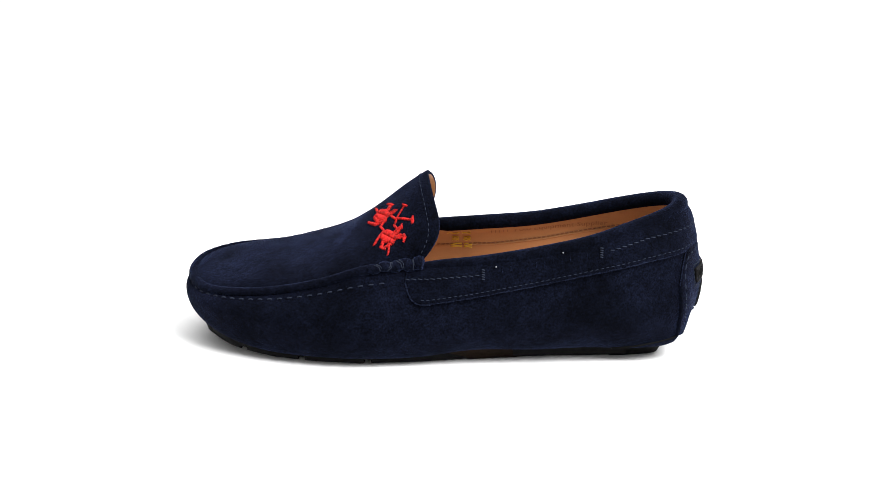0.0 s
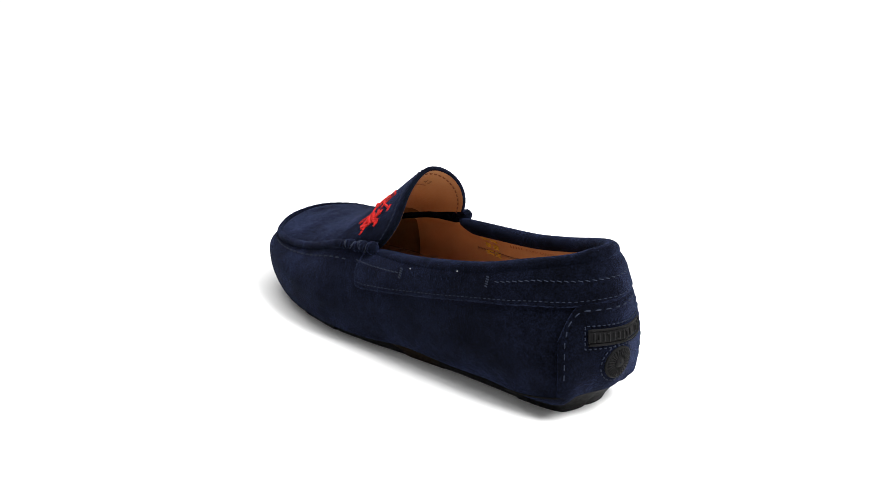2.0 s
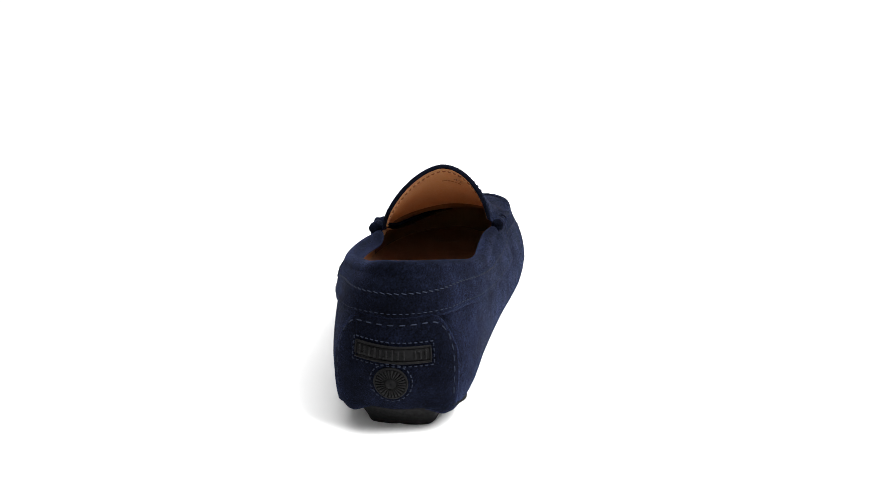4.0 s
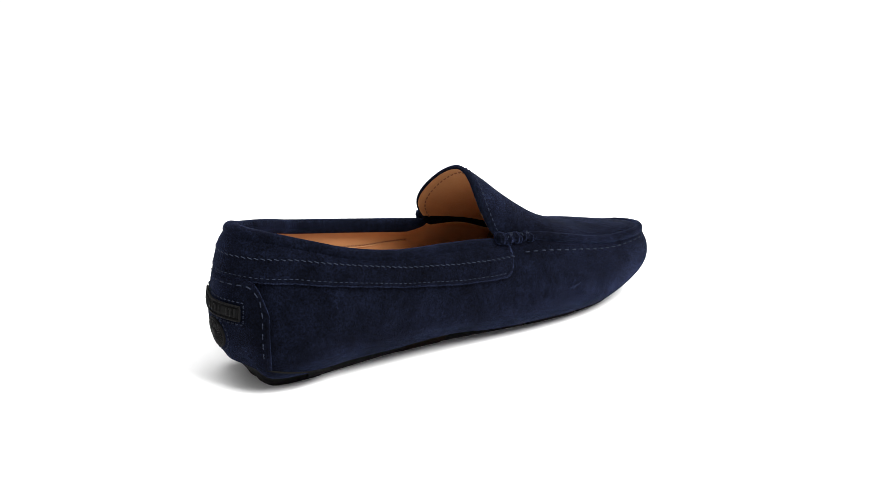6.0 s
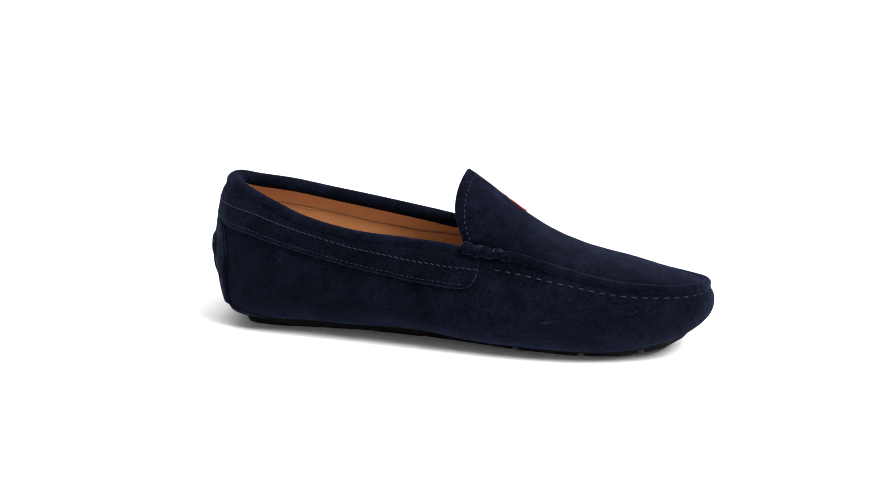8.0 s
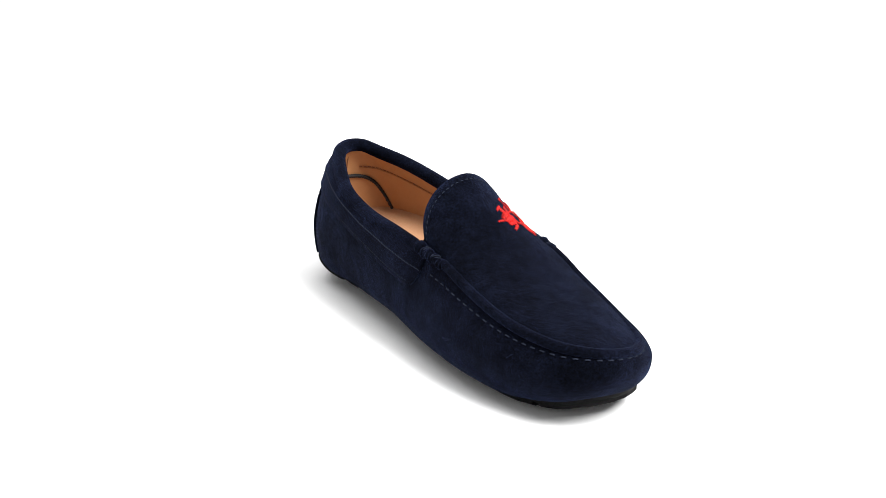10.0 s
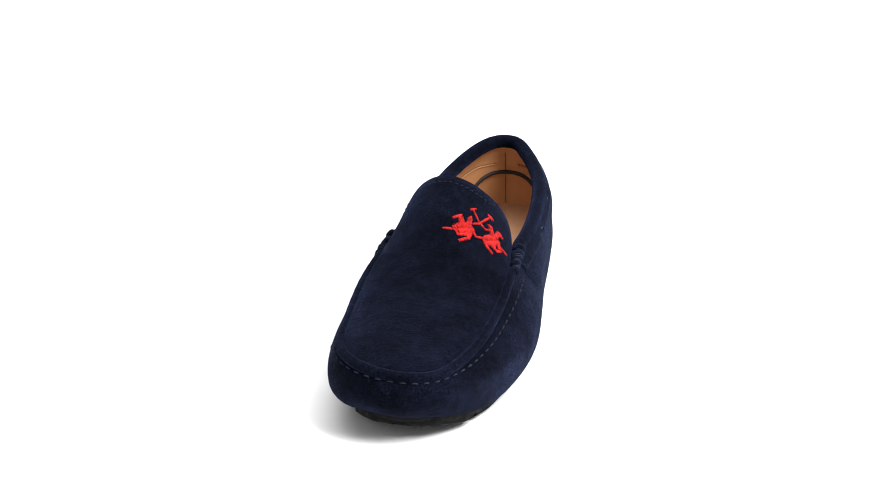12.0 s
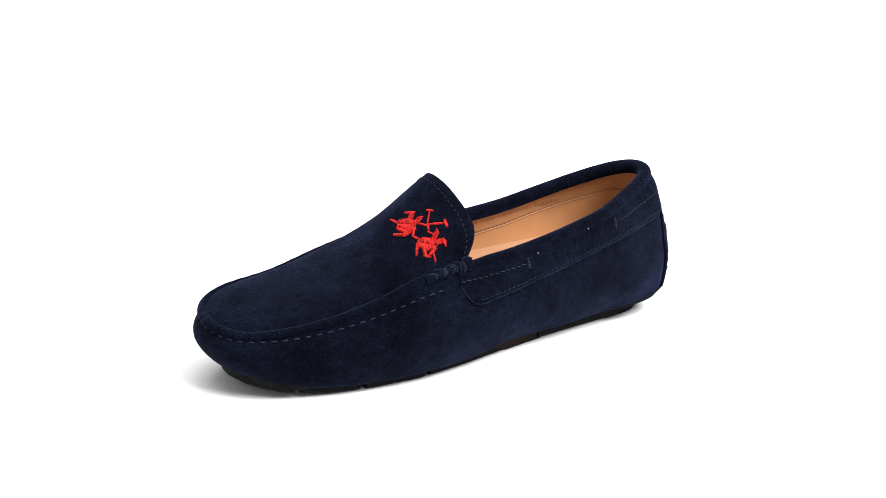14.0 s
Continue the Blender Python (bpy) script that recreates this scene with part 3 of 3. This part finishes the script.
def lettering(body, place, material, name, label, parent=None):
    """Flat letters laid on a surface; place maps the run (0 to 1), the height in letters and returns points."""
    cu = bpy.data.curves.new(name, "FONT")
    cu.body, cu.size, cu.resolution_u = body, 1.0, 2
    tmp = new("text", cu)
    me = bpy.data.meshes.new_from_object(tmp.evaluated_get(bpy.context.evaluated_depsgraph_get()))
    bpy.data.objects.remove(tmp)
    v = np.array([q.co[:] for q in me.vertices])
    f = [tuple(q.vertices) for q in me.polygons]
    bpy.data.meshes.remove(me)
    run = v[:, 0] / v[:, 0].max()
    part(name, place(run, v[:, 1]), f, material, parent, label, smooth=False)


def make_marks():
    # pressed line of words on the right inner wall
    def on_wall(run, up):
        x = .1115 - run * .0575
        return side_point(x, np.interp(x, [.054, .126], [.0642, .0553]) + up * 0.0042, -1, -0.0036)[0]
    lettering("Polo Equipment Supplier", on_wall, EMBOSS, "pressed_words", "words pressed into the tan lining")
    bars = []
    for x in np.linspace(.1255, .1155, 5):
        p, n = side_point(np.array([x, x]), np.interp(x, [.054, .126], [.0642, .0553]) + np.array([0.0003, 0.0028]), -1, -0.0035)
        bars.append(tube(np.linspace(p[0], p[1], 3), 0.0003, 5))
    part("pressed_bars", *joined(bars), EMBOSS, None, "faded pressed marks in the lining")
    bars = []
    for zc, spans in ((.0567, ((.1535, .1455), (.1440, .1385))), (.0515, ((.1500, .1460), (.1430, .1385))), (.0462, ((.1510, .1440), (.1425, .1375)))):
        for a, b in spans:
            for dz in (-0.0011, 0.0, 0.0011):
                x = np.linspace(a, b, 6)
                p, n = side_point(x, zc + dz + 0.0004 * np.sin(x * 5000 + dz * 9000), -1, -0.0036)
                bars.append(tube(p, 0.00045, 5))
    part("gold_stamp", *joined(bars), GOLD_FOIL, None, "worn gold foil stamp on the lining")

    def in_tongue(run, up):
        v = 0.16 + 0.13 * run
        r = 0.925 + 0.024 * up
        return apron(r, v) - apron_normal(r, v) * 0.0032
    lettering("42", in_tongue, STAMP, "size_mark", "dark stamped size inside the tongue")
    bars = []
    for k in range(7):
        v = np.array([-0.08, -0.04]) + 0.05 * k
        bars.append(tube(apron(0.912 + 0 * v, v) - apron_normal(0.912 + 0 * v, v) * 0.0031, 0.0003, 5))
    part("stamped_bars", *joined(bars), EMBOSS, None, "faded stamped marks inside the tongue")


# Embroidered badge: satin-stitched strokes on the tongue. Each: start (r, v), end (r, v), half width in millimetres.
CLUMP_A = [(0.841, -0.095, 0.851, -0.225, 0.6), (0.85, -0.227, 0.883, -0.357, 3.0), (0.883, -0.182, 0.899, -0.255, 0.7), (0.893, -0.255, 0.874, -0.29, 1.7),
           (0.905, -0.33, 0.88, -0.347, 1.4), (0.841, -0.262, 0.851, -0.34, 0.9), (0.851, -0.342, 0.875, -0.377, 1.4), (0.823, -0.285, 0.845, -0.365, 0.75),
           (0.844, -0.367, 0.876, -0.372, 1.0), (0.877, -0.377, 0.862, -0.427, 0.6), (0.862, -0.427, 0.873, -0.487, 0.5), (0.893, -0.372, 0.907, -0.432, 0.5)]
CLUMP_B = [(0.921, -0.527, 0.895, -0.575, 1.4), (0.871, -0.52, 0.903, -0.632, 2.8), (0.904, -0.605, 0.927, -0.62, 1.4), (0.925, -0.625, 0.923, -0.677, 0.7),
           (0.872, -0.49, 0.85, -0.557, 0.9), (0.852, -0.552, 0.845, -0.6, 0.7), (0.872, -0.56, 0.867, -0.637, 1.0), (0.863, -0.642, 0.877, -0.685, 0.65),
           (0.896, -0.645, 0.876, -0.665, 1.0), (0.887, -0.65, 0.887, -0.762, 0.5), (0.881, -0.502, 0.893, -0.55, 0.9)]
STICKS = [(0.932, -0.342, 0.908, -0.427, 0.45), (0.928, -0.322, 0.938, -0.36, 0.55), (0.908, -0.427, 0.948, -0.512, 0.5), (0.948, -0.485, 0.946, -0.54, 0.7),
          (0.909, -0.43, 0.902, -0.485, 0.5), (0.901, -0.487, 0.908, -0.525, 0.5)]


def make_badge():
    rng = random.Random(4)
    scale = np.array([0.248, 0.068])             # metres along the tongue for one unit of r and v

    def lay(line, lift):
        line = np.array(line) / scale
        return apron(line[:, 0], line[:, 1]) + apron_normal(line[:, 0], line[:, 1]) * np.asarray(lift)[:, None]
    badge = None
    for strokes in (CLUMP_A, CLUMP_B, STICKS):
        cords = []
        for r0, v0, r1, v1, half in strokes:
            a, b = np.array([r0, v0]) * scale, np.array([r1, v1]) * scale
            along = (b - a) / np.linalg.norm(b - a)
            across = np.array([-along[1], along[0]])
            slant = rng.uniform(-0.9, 0.9)
            length = np.linalg.norm(b - a)
            top = rng.uniform(0.0004, 0.0008)
            for k in np.arange(-0.0003, length + 0.0003, 0.00027):
                w = half * 0.00125 * (0.62 + 0.38 * math.sin(math.pi * min(max(k / length, 0.1), 0.9))) * rng.uniform(0.85, 1.2)
                c = a + along * (k + rng.uniform(-0.0001, 0.0001))
                d = across + along * (slant + rng.uniform(-0.5, 0.5))
                pieces = 1 if w < 0.0014 else 2
                for i in range(pieces):
                    p0, p1 = c + d * w * (2 * i / pieces - 1), c + d * w * (2 * (i + 1) / pieces - 1) * (1 if pieces == 1 else 0.94)
                    line = p0 + (p1 - p0) * np.linspace(0, 1, 4)[:, None]
                    cords.append(tube(lay(line, (0.0001, top * rng.uniform(0.6, 1.3), top, 0.0001)), 0.00019, 5))
        ob = part(("badge", "badge_clump", "badge_sticks")[(CLUMP_A, CLUMP_B, STICKS).index(strokes)], *joined(cords), RED_THREAD, badge, "" if badge else "raised red thread embroidery")
        badge = badge or ob


def make_scuffs():
    for x0, x1, z0, z1 in ((.212, .222, .0270, .0290), (.214, .220, .0262, .0280), (.2635, .2665, .0325, .0352)):
        k = np.linspace(0, 1, 6)
        p, n = side_point(x0 + (x1 - x0) * k, z0 + (z1 - z0) * k, -1, 0.0001)
        part("scuff", *tube(p, 0.00032, 5), SUEDE_EDGE, None, "faint pale scuff on the suede")


make_scuffs()
make_seam()
make_tuck(END_L, 1)
make_tuck(END_R, -1)
make_band()
make_counter()
make_tongue_trim()
make_lining_trim()
make_marks()
make_badge()


# ---- movement: the shoe turns clockwise, seen from above, at an even pace ----
TURN = [(t, 2.05 - 23.35 * t) for t in range(15)]


def motions():
    walk(shoe, [(t, pose(-0.0006, 0, 0, 0, 0, a + 175.54)) for t, a in TURN])


motions()
